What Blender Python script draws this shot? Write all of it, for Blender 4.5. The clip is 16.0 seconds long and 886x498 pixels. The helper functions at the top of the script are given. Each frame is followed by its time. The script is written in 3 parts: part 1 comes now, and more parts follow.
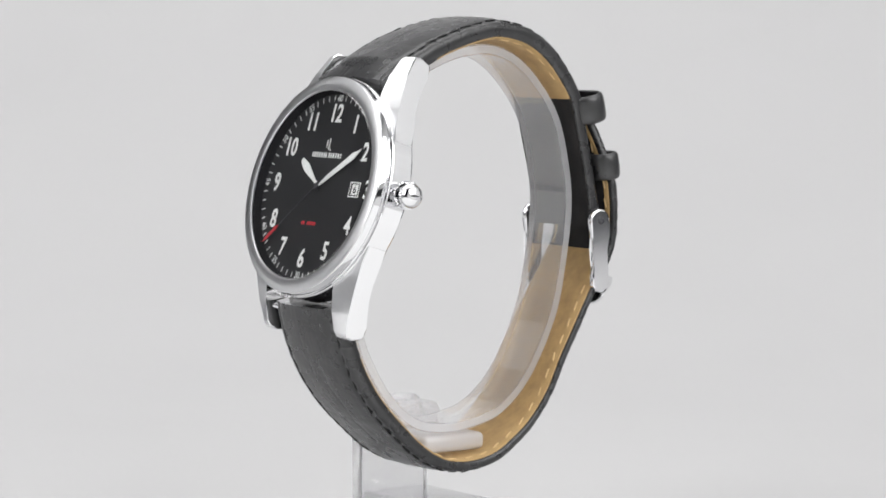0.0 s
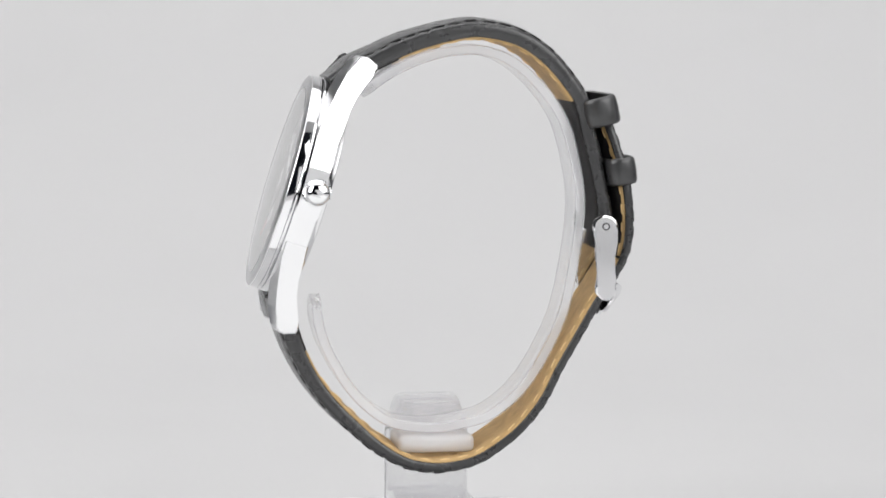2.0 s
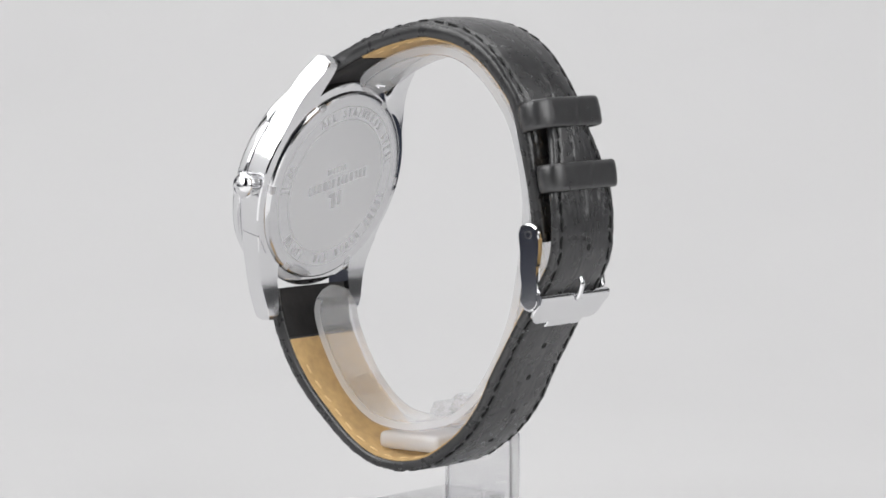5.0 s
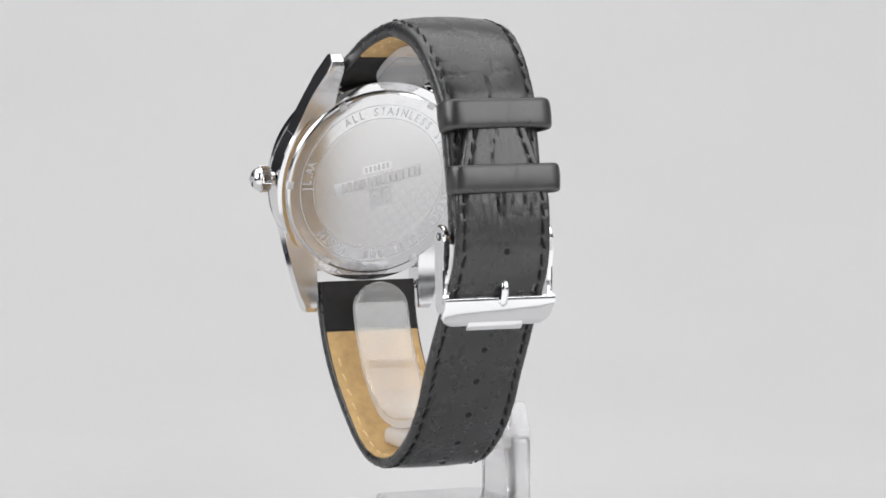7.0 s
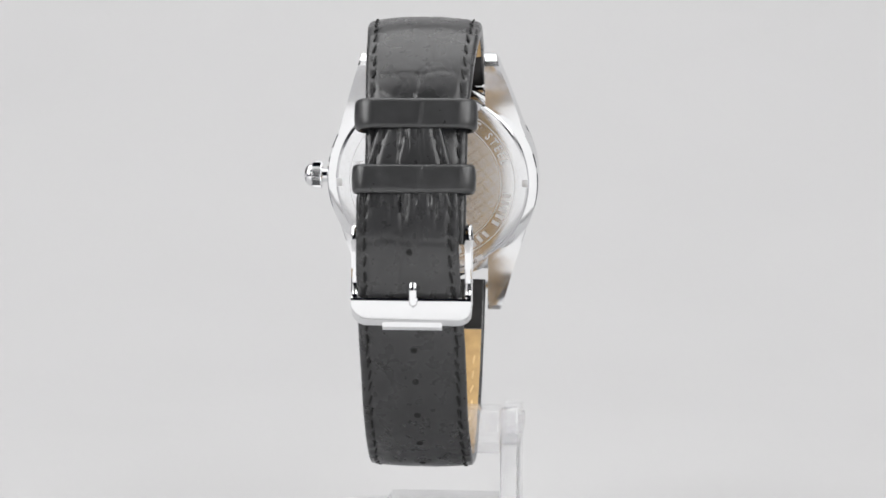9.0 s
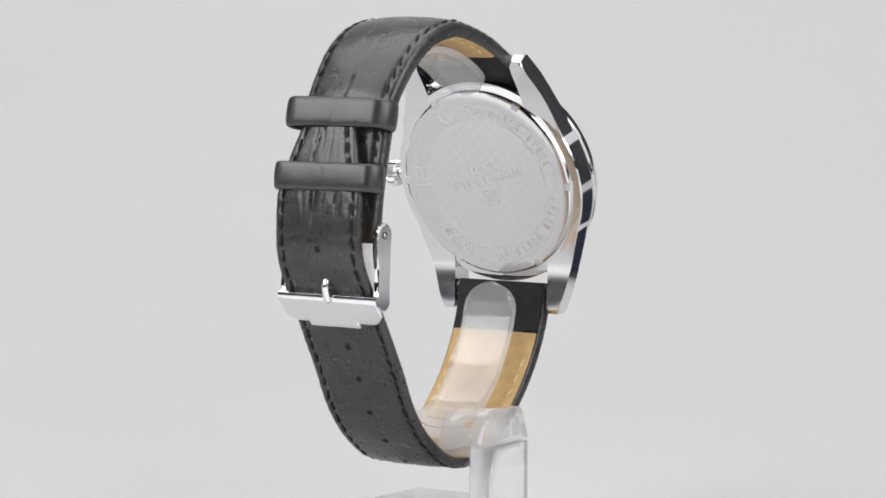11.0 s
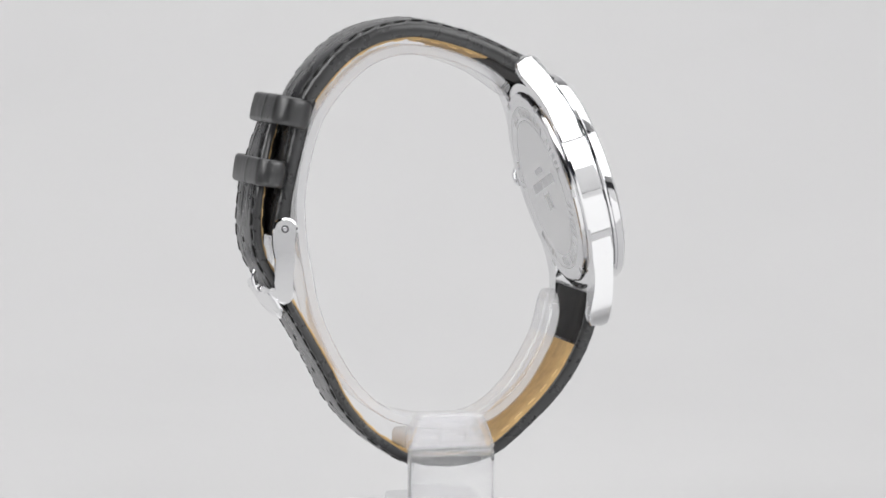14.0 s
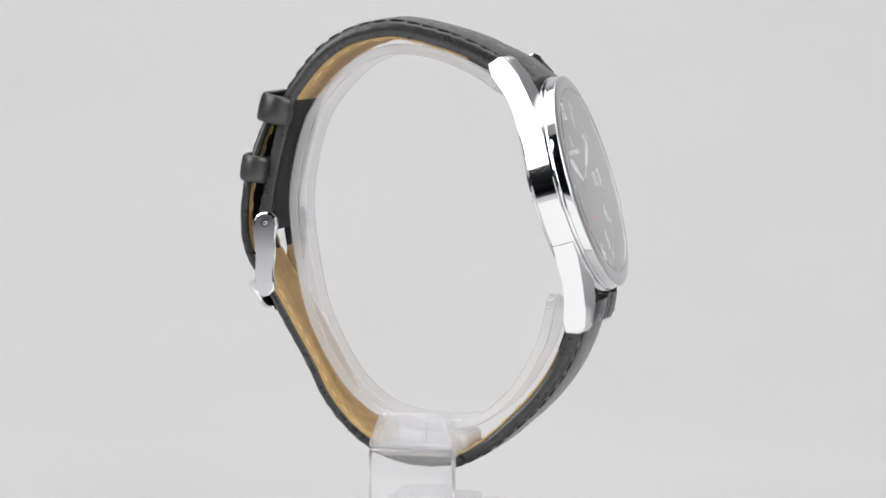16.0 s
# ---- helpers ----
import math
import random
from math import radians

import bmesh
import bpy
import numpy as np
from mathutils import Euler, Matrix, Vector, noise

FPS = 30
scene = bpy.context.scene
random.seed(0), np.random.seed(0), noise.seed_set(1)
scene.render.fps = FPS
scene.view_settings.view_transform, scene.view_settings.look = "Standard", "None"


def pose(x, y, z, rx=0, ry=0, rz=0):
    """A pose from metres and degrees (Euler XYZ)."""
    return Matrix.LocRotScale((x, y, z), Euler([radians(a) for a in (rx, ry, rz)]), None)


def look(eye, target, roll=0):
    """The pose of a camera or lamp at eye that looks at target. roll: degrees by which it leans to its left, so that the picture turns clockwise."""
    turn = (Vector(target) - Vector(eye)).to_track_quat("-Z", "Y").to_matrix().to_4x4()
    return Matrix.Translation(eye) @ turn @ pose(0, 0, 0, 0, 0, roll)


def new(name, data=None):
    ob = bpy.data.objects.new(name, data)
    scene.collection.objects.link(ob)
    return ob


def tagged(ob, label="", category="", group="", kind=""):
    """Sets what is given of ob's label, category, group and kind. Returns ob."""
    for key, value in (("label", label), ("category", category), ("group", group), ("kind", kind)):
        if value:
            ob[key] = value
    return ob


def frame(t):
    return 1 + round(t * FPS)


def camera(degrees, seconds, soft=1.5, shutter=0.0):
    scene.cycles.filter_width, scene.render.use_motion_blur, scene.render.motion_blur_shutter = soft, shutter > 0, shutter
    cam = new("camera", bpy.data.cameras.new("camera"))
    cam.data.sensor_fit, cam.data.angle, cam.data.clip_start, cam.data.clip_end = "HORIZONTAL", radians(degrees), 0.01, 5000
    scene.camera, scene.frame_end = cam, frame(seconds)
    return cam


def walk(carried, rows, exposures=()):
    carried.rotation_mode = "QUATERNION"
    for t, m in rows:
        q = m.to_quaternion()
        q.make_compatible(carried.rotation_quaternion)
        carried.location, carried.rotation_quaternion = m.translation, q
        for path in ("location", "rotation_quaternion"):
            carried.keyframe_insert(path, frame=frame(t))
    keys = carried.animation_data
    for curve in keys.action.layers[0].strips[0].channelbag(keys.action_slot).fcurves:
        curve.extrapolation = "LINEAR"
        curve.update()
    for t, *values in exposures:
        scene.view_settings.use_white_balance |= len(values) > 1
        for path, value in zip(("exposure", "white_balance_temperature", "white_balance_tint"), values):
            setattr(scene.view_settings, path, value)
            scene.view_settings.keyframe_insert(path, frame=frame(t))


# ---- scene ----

# ---- camera: fixed on its tripod, looking slightly down at the turntable
cam = camera(15.9, 16.0, soft=1.7)
EYE = (0.0, -0.5677, 0.0852)
AIM = (0.0027, 0.4289, 0.0029)
walk(cam, [(0, look(EYE, AIM, 0.19)), (16, look(EYE, AIM, 0.19))])

# turn of the table, degrees about the vertical, by seconds
TURN = [(0, 36.5), (0.5, 29.8), (1, 22.5), (1.5, 15.1), (2, 7.8), (2.5, 0.0), (3, -7.7), (3.5, -15.3), (4, -22.8),
        (5.2, -40.5), (6.5, -59.8), (7, -67.0), (7.5, -74.0), (8, -81.1), (8.5, -87.9), (9, -94.9), (10.2, -111.9),
        (11.5, -130.5), (12, -138.1), (12.5, -145.3), (13, -152.1), (13.5, -158.9), (14, -166.0), (14.5, -173.0),
        (15, -179.9), (15.5, -186.9), (16, -194.0)]

# ---- light: softboxes out of view, above and at both sides
world = bpy.data.worlds.new("world")
scene.world = world
world.use_nodes = True
world.node_tree.nodes["Background"].inputs[0].default_value = (0.9, 0.95, 1.0, 1)
world.node_tree.nodes["Background"].inputs[1].default_value = 0.05
scene.view_settings.exposure = 0.0


def softbox(name, eye, target, w, h, watts):
    data = bpy.data.lights.new(name, "AREA")
    data.shape, data.size, data.size_y, data.energy = "RECTANGLE", w, h, watts
    data.color = (1.0, 1.0, 1.0)
    ob = new(name, data)
    ob.matrix_world = look(eye, target)
    return ob


softbox("softbox_top", (-0.10, 0.18, 0.90), (-0.10, 0.18, 0), 1.30, 0.85, 6.6)
softbox("softbox_west", (-0.66, -0.40, 0.48), (0, 0.05, 0.04), 0.72, 0.66, 6.0)
softbox("softbox_east", (0.55, -0.47, 0.46), (0, 0.05, 0.04), 0.90, 0.66, 5.7)

MM = 0.001


# ---- materials
def mat(name, col, rough=0.5, metal=0.0, noise_scale=0, vary=0.0, bump=0.0, bump_scale=400, spec=0.5, rough_vary=0.0, bump_dist=0.0002):
    m = bpy.data.materials.new(name)
    m.use_nodes = True
    nt = m.node_tree
    b = nt.nodes["Principled BSDF"]
    b.inputs["Base Color"].default_value = (*col, 1)
    b.inputs["Roughness"].default_value = rough
    b.inputs["Metallic"].default_value = metal
    b.inputs["Specular IOR Level"].default_value = spec
    tc = nt.nodes.new("ShaderNodeTexCoord")
    if vary:
        n = nt.nodes.new("ShaderNodeTexNoise")
        n.inputs["Scale"].default_value, n.inputs["Detail"].default_value = noise_scale, 6
        nt.links.new(tc.outputs["Object"], n.inputs["Vector"])
        r = nt.nodes.new("ShaderNodeValToRGB")
        r.color_ramp.elements[0].position, r.color_ramp.elements[1].position = 0.3, 0.7
        r.color_ramp.elements[0].color = (*[c * (1 - vary) for c in col], 1)
        r.color_ramp.elements[1].color = (*[min(1, c * (1 + vary)) for c in col], 1)
        nt.links.new(n.outputs["Fac"], r.inputs["Fac"])
        nt.links.new(r.outputs["Color"], b.inputs["Base Color"])
    if rough_vary:
        n2 = nt.nodes.new("ShaderNodeTexNoise")
        n2.inputs["Scale"].default_value, n2.inputs["Detail"].default_value = bump_scale * 0.4, 4
        nt.links.new(tc.outputs["Object"], n2.inputs["Vector"])
        mr = nt.nodes.new("ShaderNodeMapRange")
        mr.inputs["To Min"].default_value, mr.inputs["To Max"].default_value = max(0.0, rough - rough_vary), rough + rough_vary
        nt.links.new(n2.outputs["Fac"], mr.inputs["Value"])
        nt.links.new(mr.outputs["Result"], b.inputs["Roughness"])
    if bump:
        n3 = nt.nodes.new("ShaderNodeTexNoise")
        n3.inputs["Scale"].default_value, n3.inputs["Detail"].default_value = bump_scale, 5
        nt.links.new(tc.outputs["Object"], n3.inputs["Vector"])
        bp = nt.nodes.new("ShaderNodeBump")
        bp.inputs["Strength"].default_value, bp.inputs["Distance"].default_value = bump, bump_dist
        nt.links.new(n3.outputs["Fac"], bp.inputs["Height"])
        nt.links.new(bp.outputs["Normal"], b.inputs["Normal"])
    return m


def clear_mat(name, tint, haze, rough, ior, top=0.9, blur=0.3, milk=0.12, power=4.5):
    """Clear plastic or glass: lets light straight through, mirrors by its angle, with a little milky haze."""
    m = bpy.data.materials.new(name)
    m.use_nodes = True
    nt = m.node_tree
    nt.nodes.remove(nt.nodes["Principled BSDF"])
    out = nt.nodes["Material Output"]
    tr = nt.nodes.new("ShaderNodeBsdfTransparent")
    tr.inputs[0].default_value = (*tint, 1)
    df = nt.nodes.new("ShaderNodeBsdfRefraction")
    df.inputs["Color"].default_value = (0.99, 0.99, 1.0, 1)
    df.inputs["Roughness"].default_value, df.inputs["IOR"].default_value = blur, ior
    d2 = nt.nodes.new("ShaderNodeBsdfDiffuse")
    d2.inputs[0].default_value = (0.96, 0.96, 0.97, 1)
    half = nt.nodes.new("ShaderNodeMixShader")
    half.inputs[0].default_value = milk
    nt.links.new(df.outputs[0], half.inputs[1])
    nt.links.new(d2.outputs[0], half.inputs[2])
    gl = nt.nodes.new("ShaderNodeBsdfGlossy")
    gl.inputs["Roughness"].default_value = rough
    gl.inputs["Color"].default_value = (1, 1, 1, 1)
    lw = nt.nodes.new("ShaderNodeLayerWeight")
    lw.inputs["Blend"].default_value = 0.5
    pw = nt.nodes.new("ShaderNodeMath")
    pw.operation = "POWER"
    pw.inputs[1].default_value = power
    nt.links.new(lw.outputs["Facing"], pw.inputs[0])
    fr = nt.nodes.new("ShaderNodeMapRange")
    fr.inputs["To Min"].default_value, fr.inputs["To Max"].default_value = ((ior - 1) / (ior + 1)) ** 2, top
    nt.links.new(pw.outputs[0], fr.inputs["Value"])
    m1, m2 = nt.nodes.new("ShaderNodeMixShader"), nt.nodes.new("ShaderNodeMixShader")
    m1.inputs[0].default_value = haze
    nt.links.new(tr.outputs[0], m1.inputs[1])
    nt.links.new(half.outputs[0], m1.inputs[2])
    nt.links.new(fr.outputs[0], m2.inputs[0])
    nt.links.new(m1.outputs[0], m2.inputs[1])
    nt.links.new(gl.outputs[0], m2.inputs[2])
    nt.links.new(m2.outputs[0], out.inputs[0])
    return m


STEEL = mat("polished_steel", (0.77, 0.77, 0.78), 0.07, 1.0, rough_vary=0.03, bump_scale=900)
STEEL_BEZEL = mat("brushed_steel", (0.70, 0.70, 0.71), 0.30, 1.0, 700, 0.02, rough_vary=0.03, bump_scale=900)
STEEL_FINE = mat("fine_ground_steel", (0.76, 0.76, 0.77), 0.16, 1.0, rough_vary=0.03, bump_scale=900)
STEEL_BUCKLE = mat("buckle_steel", (0.80, 0.80, 0.81), 0.09, 1.0, rough_vary=0.03, bump_scale=900)
STEEL_SATIN = mat("frosted_steel", (0.68, 0.68, 0.69), 0.42, 1.0, 800, 0.05, rough_vary=0.06)
STEEL_DARK = mat("etched_dark_steel", (0.10, 0.10, 0.105), 0.35, 1.0, 900, 0.2, 0.1, 2500)
LEATHER = mat("black_leather", (0.024, 0.024, 0.025), 0.28, 0, 120, 0.20, 0.16, 1100, 0.65, 0.05, 0.00008)
LEATHER_SMOOTH = mat("smooth_black_leather", (0.024, 0.024, 0.025), 0.30, 0, 300, 0.30, 0.15, 900, 0.75, 0.07, 0.0001)
LEATHER_EDGE = mat("black_edge_paint", (0.018, 0.017, 0.017), 0.6, 0, 300, 0.3, 0.2, 1800, 0.22)
TAN = mat("tan_lining_leather", (0.52, 0.345, 0.155), 0.62, 0, 420, 0.14, 0.3, 2600, 0.3, 0.08, 0.0001)
THREAD = mat("black_waxed_thread", (0.009, 0.009, 0.009), 0.7, 0, 900, 0.3, 0.3, 5000, 0.4)
THREAD_TAN = mat("pale_tan_thread", (0.72, 0.52, 0.26), 0.6, 0, 900, 0.1, 0.3, 5000, 0.3)
DIAL = mat("black_dial_lacquer", (0.006, 0.006, 0.0065), 0.35, 0, 300, 0.1, 0.05, 3000)
DIAL_RIM = mat("matt_black_flange", (0.006, 0.006, 0.0065), 0.75, 0, 300, 0.1, 0.05, 3000, 0.1)
LUME = mat("white_print", (0.86, 0.87, 0.86), 0.5, 0, 600, 0.03, 0.05, 3000)
RED = mat("red_print", (0.55, 0.02, 0.03), 0.45, 0, 600, 0.1, 0.05, 3000)
BLACK = mat("black_print", (0.008, 0.008, 0.008), 0.4, 0, 600, 0.1, 0.05, 3000)
HOLE_SHADE = mat("hole_shade_black", (0.006, 0.006, 0.006), 0.9, 0, 600, 0.2, 0.1, 3000)
GLASS = clear_mat("crystal_glass", (0.98, 0.985, 0.985), 0.0, 0.01, 1.50, 1.0, power=2.0)
ACRYLIC = clear_mat("clear_acrylic", (0.995, 0.995, 1.0), 0.29, 0.04, 1.49, 0.65, 0.2, 0.5, power=3.5)
ACRYLIC_FROST = clear_mat("frosted_acrylic", (0.98, 0.98, 0.99), 0.46, 0.12, 1.49, 0.4, 0.4, 0.5)

# haze stands in for the bright light bent by thick clear acrylic
ACRYLIC_HAZY = clear_mat("refraction_haze_acrylic", (0.98, 0.98, 0.99), 0.34, 0.05, 1.49, 0.75, 0.25, 0.5, power=2.6)
ACRYLIC_WHITE = clear_mat("milk_white_acrylic", (0.98, 0.98, 0.99), 0.58, 0.12, 1.49, 0.4, 0.4, 0.7)


def solid_acrylic():
    """Thick clear acrylic that bends light, with a little milk in it."""
    m = bpy.data.materials.new("thick_clear_acrylic")
    m.use_nodes = True
    nt = m.node_tree
    b = nt.nodes["Principled BSDF"]
    b.inputs["Base Color"].default_value = (0.985, 0.985, 0.99, 1)
    b.inputs["Roughness"].default_value, b.inputs["IOR"].default_value = 0.03, 1.49
    b.inputs["Transmission Weight"].default_value = 1.0
    d = nt.nodes.new("ShaderNodeBsdfDiffuse")
    d.inputs[0].default_value = (0.9, 0.9, 0.91, 1)
    mx = nt.nodes.new("ShaderNodeMixShader")
    mx.inputs[0].default_value = 0.14
    nt.links.new(b.outputs[0], mx.inputs[1])
    nt.links.new(d.outputs[0], mx.inputs[2])
    nt.links.new(mx.outputs[0], nt.nodes["Material Output"].inputs[0])
    return m


ACRYLIC_SOLID = solid_acrylic()
PAPER = mat("white_seamless_paper", (0.50, 0.497, 0.501), 0.75, 0, 9, 0.015, 0.05, 300, 0.2)
CLOTH = mat("white_matt_cloth", (0.80, 0.80, 0.80), 0.8, 0, 12, 0.02, 0.1, 500, 0.1)
STEEL_BACK = mat("case_back_steel", (0.69, 0.69, 0.70), 0.13, 1.0, 900, 0.03)
STEEL_ETCH = mat("mirror_steel", (0.70, 0.70, 0.71), 0.09, 1.0, 900, 0.03)
DARK_CLOTH = mat("black_studio_cloth", (0.012, 0.014, 0.024), 0.9, 0, 12, 0.2, 0.1, 400, 0.1)
GREY = mat("grey_wall_paint", (0.055, 0.055, 0.06), 0.7, 0, 4, 0.03, 0.1, 60, 0.3)
DISC = mat("white_turntable_plastic", (0.47, 0.47, 0.475), 0.35, 0, 40, 0.02, 0.03, 600)


def guilloche():
    """Steel with a frosted face, crossed by a net of fine polished grooves, 1.8 mm apart."""
    m = bpy.data.materials.new("engraved_steel")
    m.use_nodes = True
    nt = m.node_tree
    b = nt.nodes["Principled BSDF"]
    b.inputs["Metallic"].default_value = 1.0
    tc = nt.nodes.new("ShaderNodeTexCoord")
    lines = []
    for rz in (52, -38):
        mp = nt.nodes.new("ShaderNodeMapping")
        mp.inputs["Rotation"].default_value = (0, 0, radians(rz))
        nt.links.new(tc.outputs["Object"], mp.inputs["Vector"])
        sp = nt.nodes.new("ShaderNodeSeparateXYZ")
        nt.links.new(mp.outputs[0], sp.inputs[0])
        pp = nt.nodes.new("ShaderNodeMath")
        pp.operation = "PINGPONG"
        pp.inputs[1].default_value = 0.0009
        nt.links.new(sp.outputs[0], pp.inputs[0])
        lines.append(pp)
    mn = nt.nodes.new("ShaderNodeMath")
    mn.operation = "MINIMUM"
    nt.links.new(lines[0].outputs[0], mn.inputs[0])
    nt.links.new(lines[1].outputs[0], mn.inputs[1])
    face = nt.nodes.new("ShaderNodeMapRange")
    face.inputs["From Min"].default_value, face.inputs["From Max"].default_value = 0.00006, 0.00012
    nt.links.new(mn.outputs[0], face.inputs["Value"])
    grain = nt.nodes.new("ShaderNodeTexNoise")
    grain.inputs["Scale"].default_value, grain.inputs["Detail"].default_value = 900, 4
    nt.links.new(tc.outputs["Object"], grain.inputs["Vector"])
    rough = nt.nodes.new("ShaderNodeMapRange")
    rough.inputs["To Min"].default_value, rough.inputs["To Max"].default_value = 0.15, 0.25
    nt.links.new(face.outputs[0], rough.inputs["Value"])
    nt.links.new(rough.outputs[0], b.inputs["Roughness"])
    mix = nt.nodes.new("ShaderNodeMixRGB")
    mix.inputs[1].default_value, mix.inputs[2].default_value = (0.66, 0.66, 0.66, 1), (0.72, 0.72, 0.725, 1)
    nt.links.new(face.outputs[0], mix.inputs[0])
    nt.links.new(mix.outputs[0], b.inputs["Base Color"])
    bp = nt.nodes.new("ShaderNodeBump")
    bp.inputs["Strength"].default_value, bp.inputs["Distance"].default_value = 0.05, 0.00002
    nt.links.new(grain.outputs["Fac"], bp.inputs["Height"])
    nt.links.new(bp.outputs["Normal"], b.inputs["Normal"])
    return m


ENGRAVED = guilloche()


def croc_relief(m, scale, depth):
    """Adds scale joints of embossed hide to a leather."""
    nt = m.node_tree
    b = nt.nodes["Principled BSDF"]
    old = b.inputs["Normal"].links[0].from_node
    tc = nt.nodes.new("ShaderNodeTexCoord")
    nz = nt.nodes.new("ShaderNodeTexNoise")
    nz.inputs["Scale"].default_value = 160
    nt.links.new(tc.outputs["Object"], nz.inputs["Vector"])
    add = nt.nodes.new("ShaderNodeMixRGB")
    add.blend_type, add.inputs[0].default_value = "LINEAR_LIGHT", 0.004
    nt.links.new(tc.outputs["Object"], add.inputs[1])
    nt.links.new(nz.outputs["Color"], add.inputs[2])
    vo = nt.nodes.new("ShaderNodeTexVoronoi")
    vo.feature = "DISTANCE_TO_EDGE"
    vo.inputs["Scale"].default_value = scale
    nt.links.new(add.outputs[0], vo.inputs["Vector"])
    rp = nt.nodes.new("ShaderNodeMapRange")
    rp.inputs["From Max"].default_value = 0.07
    nt.links.new(vo.outputs["Distance"], rp.inputs["Value"])
    pores = nt.nodes.new("ShaderNodeTexNoise")
    pores.inputs["Scale"].default_value, pores.inputs["Detail"].default_value = 420, 3
    nt.links.new(tc.outputs["Object"], pores.inputs["Vector"])
    sm = nt.nodes.new("ShaderNodeMath")
    sm.operation = "MULTIPLY_ADD"
    sm.inputs[1].default_value = 0.5
    nt.links.new(pores.outputs["Fac"], sm.inputs[0])
    nt.links.new(rp.outputs[0], sm.inputs[2])
    bp = nt.nodes.new("ShaderNodeBump")
    bp.inputs["Strength"].default_value, bp.inputs["Distance"].default_value = 0.30, depth
    nt.links.new(sm.outputs[0], bp.inputs["Height"])
    nt.links.new(bp.outputs["Normal"], old.inputs["Normal"])


croc_relief(LEATHER, 110, 0.00006)


# ---- builders (coordinates in millimetres, turned into metres on the way)
def finish(me, material, smooth=40):
    me.materials.append(material)
    if smooth:
        for p in me.polygons:
            p.use_smooth = True
        me.set_sharp_from_angle(angle=radians(smooth))
    return me


def part(name, bm, material, parent, label="", at=None, smooth=40):
    """One mesh object under a thing or part; bm in millimetres, placed by the matrix at (millimetres)."""
    m = Matrix.Diagonal((MM, MM, MM, 1)) @ (at or Matrix())
    bmesh.ops.transform(bm, matrix=m, verts=bm.verts)
    bmesh.ops.recalc_face_normals(bm, faces=bm.faces)
    me = bpy.data.meshes.new(name)
    bm.to_mesh(me)
    bm.free()
    ob = new(name, finish(me, material, smooth))
    ob.parent = parent
    if label:
        tagged(ob, label)
    return ob


def local_part(name, bm, material, parent, at, label="", smooth=40):
    """Like part, but the mesh keeps its own axes and the object is placed by the matrix at."""
    ob = part(name, bm, material, parent, label, None, smooth)
    m = at.copy()
    m.translation = m.translation * MM
    ob.matrix_local = m
    return ob


def shared(name, me, parent, at):
    ob = new(name, me)
    ob.parent = parent
    m = at.copy()
    m.translation = m.translation * MM
    ob.matrix_local = m
    return ob


def mesh_of(name, bm, material, smooth=40):
    bmesh.ops.transform(bm, matrix=Matrix.Diagonal((MM, MM, MM, 1)), verts=bm.verts)
    bmesh.ops.recalc_face_normals(bm, faces=bm.faces)
    me = bpy.data.meshes.new(name)
    bm.to_mesh(me)
    bm.free()
    return finish(me, material, smooth)


def grid_bm(rows, close_v=False, cap=True):
    """A skin over rows of points; close_v joins each row's end to its start; cap closes the two ends."""
    bm = bmesh.new()
    vs = [[bm.verts.new(p) for p in row] for row in rows]
    n = len(rows[0])
    for a, b in zip(vs, vs[1:]):
        for j in range(n if close_v else n - 1):
            k = (j + 1) % n
            bm.faces.new((a[j], a[k], b[k], b[j]))
    if cap and close_v:
        bm.faces.new(vs[0][::-1])
        bm.faces.new(vs[-1])
    return bm


def lathe(profile, seg=128, cap=False):
    """Turn a profile of (radius, height) about z."""
    rows = []
    for i in range(seg):
        a = 2 * math.pi * i / seg
        rows.append([(r * math.cos(a), r * math.sin(a), z) for r, z in profile])
    rows.append(rows[0])
    bm = grid_bm(rows, False, False)
    bmesh.ops.remove_doubles(bm, verts=bm.verts, dist=1e-5)
    return bm


def prism(poly, z0, z1, bevel=0.0, seg=2):
    """A polygon of (x, y) raised from z0 to z1, edges rounded."""
    bm = bmesh.new()
    lo = [bm.verts.new((x, y, z0)) for x, y in poly]
    hi = [bm.verts.new((x, y, z1)) for x, y in poly]
    bm.faces.new(lo[::-1])
    bm.faces.new(hi)
    n = len(poly)
    for i in range(n):
        bm.faces.new((lo[i], lo[(i + 1) % n], hi[(i + 1) % n], hi[i]))
    if bevel:
        bmesh.ops.bevel(bm, geom=bm.edges[:], offset=bevel, segments=seg, profile=0.5, affect="EDGES")
    return bm


def box(x0, x1, y0, y1, z0, z1, bevel=0.0, seg=2):
    return prism([(x0, y0), (x1, y0), (x1, y1), (x0, y1)], z0, z1, bevel, seg)


def capsule(length, r, seg=8):
    """A stitch: a short rounded thread along x."""
    prof = [(-0.5, 0.0), (-0.46, 0.6), (-0.33, 0.95), (0.0, 1.0), (0.33, 0.95), (0.46, 0.6), (0.5, 0.0)]
    rows = []
    for i in range(seg + 1):
        a = 2 * math.pi * i / seg
        rows.append([(length * x, r * k * math.cos(a), r * k * math.sin(a)) for x, k in prof])
    bm = grid_bm(rows, False, False)
    bmesh.ops.remove_doubles(bm, verts=bm.verts, dist=1e-5)
    return bm


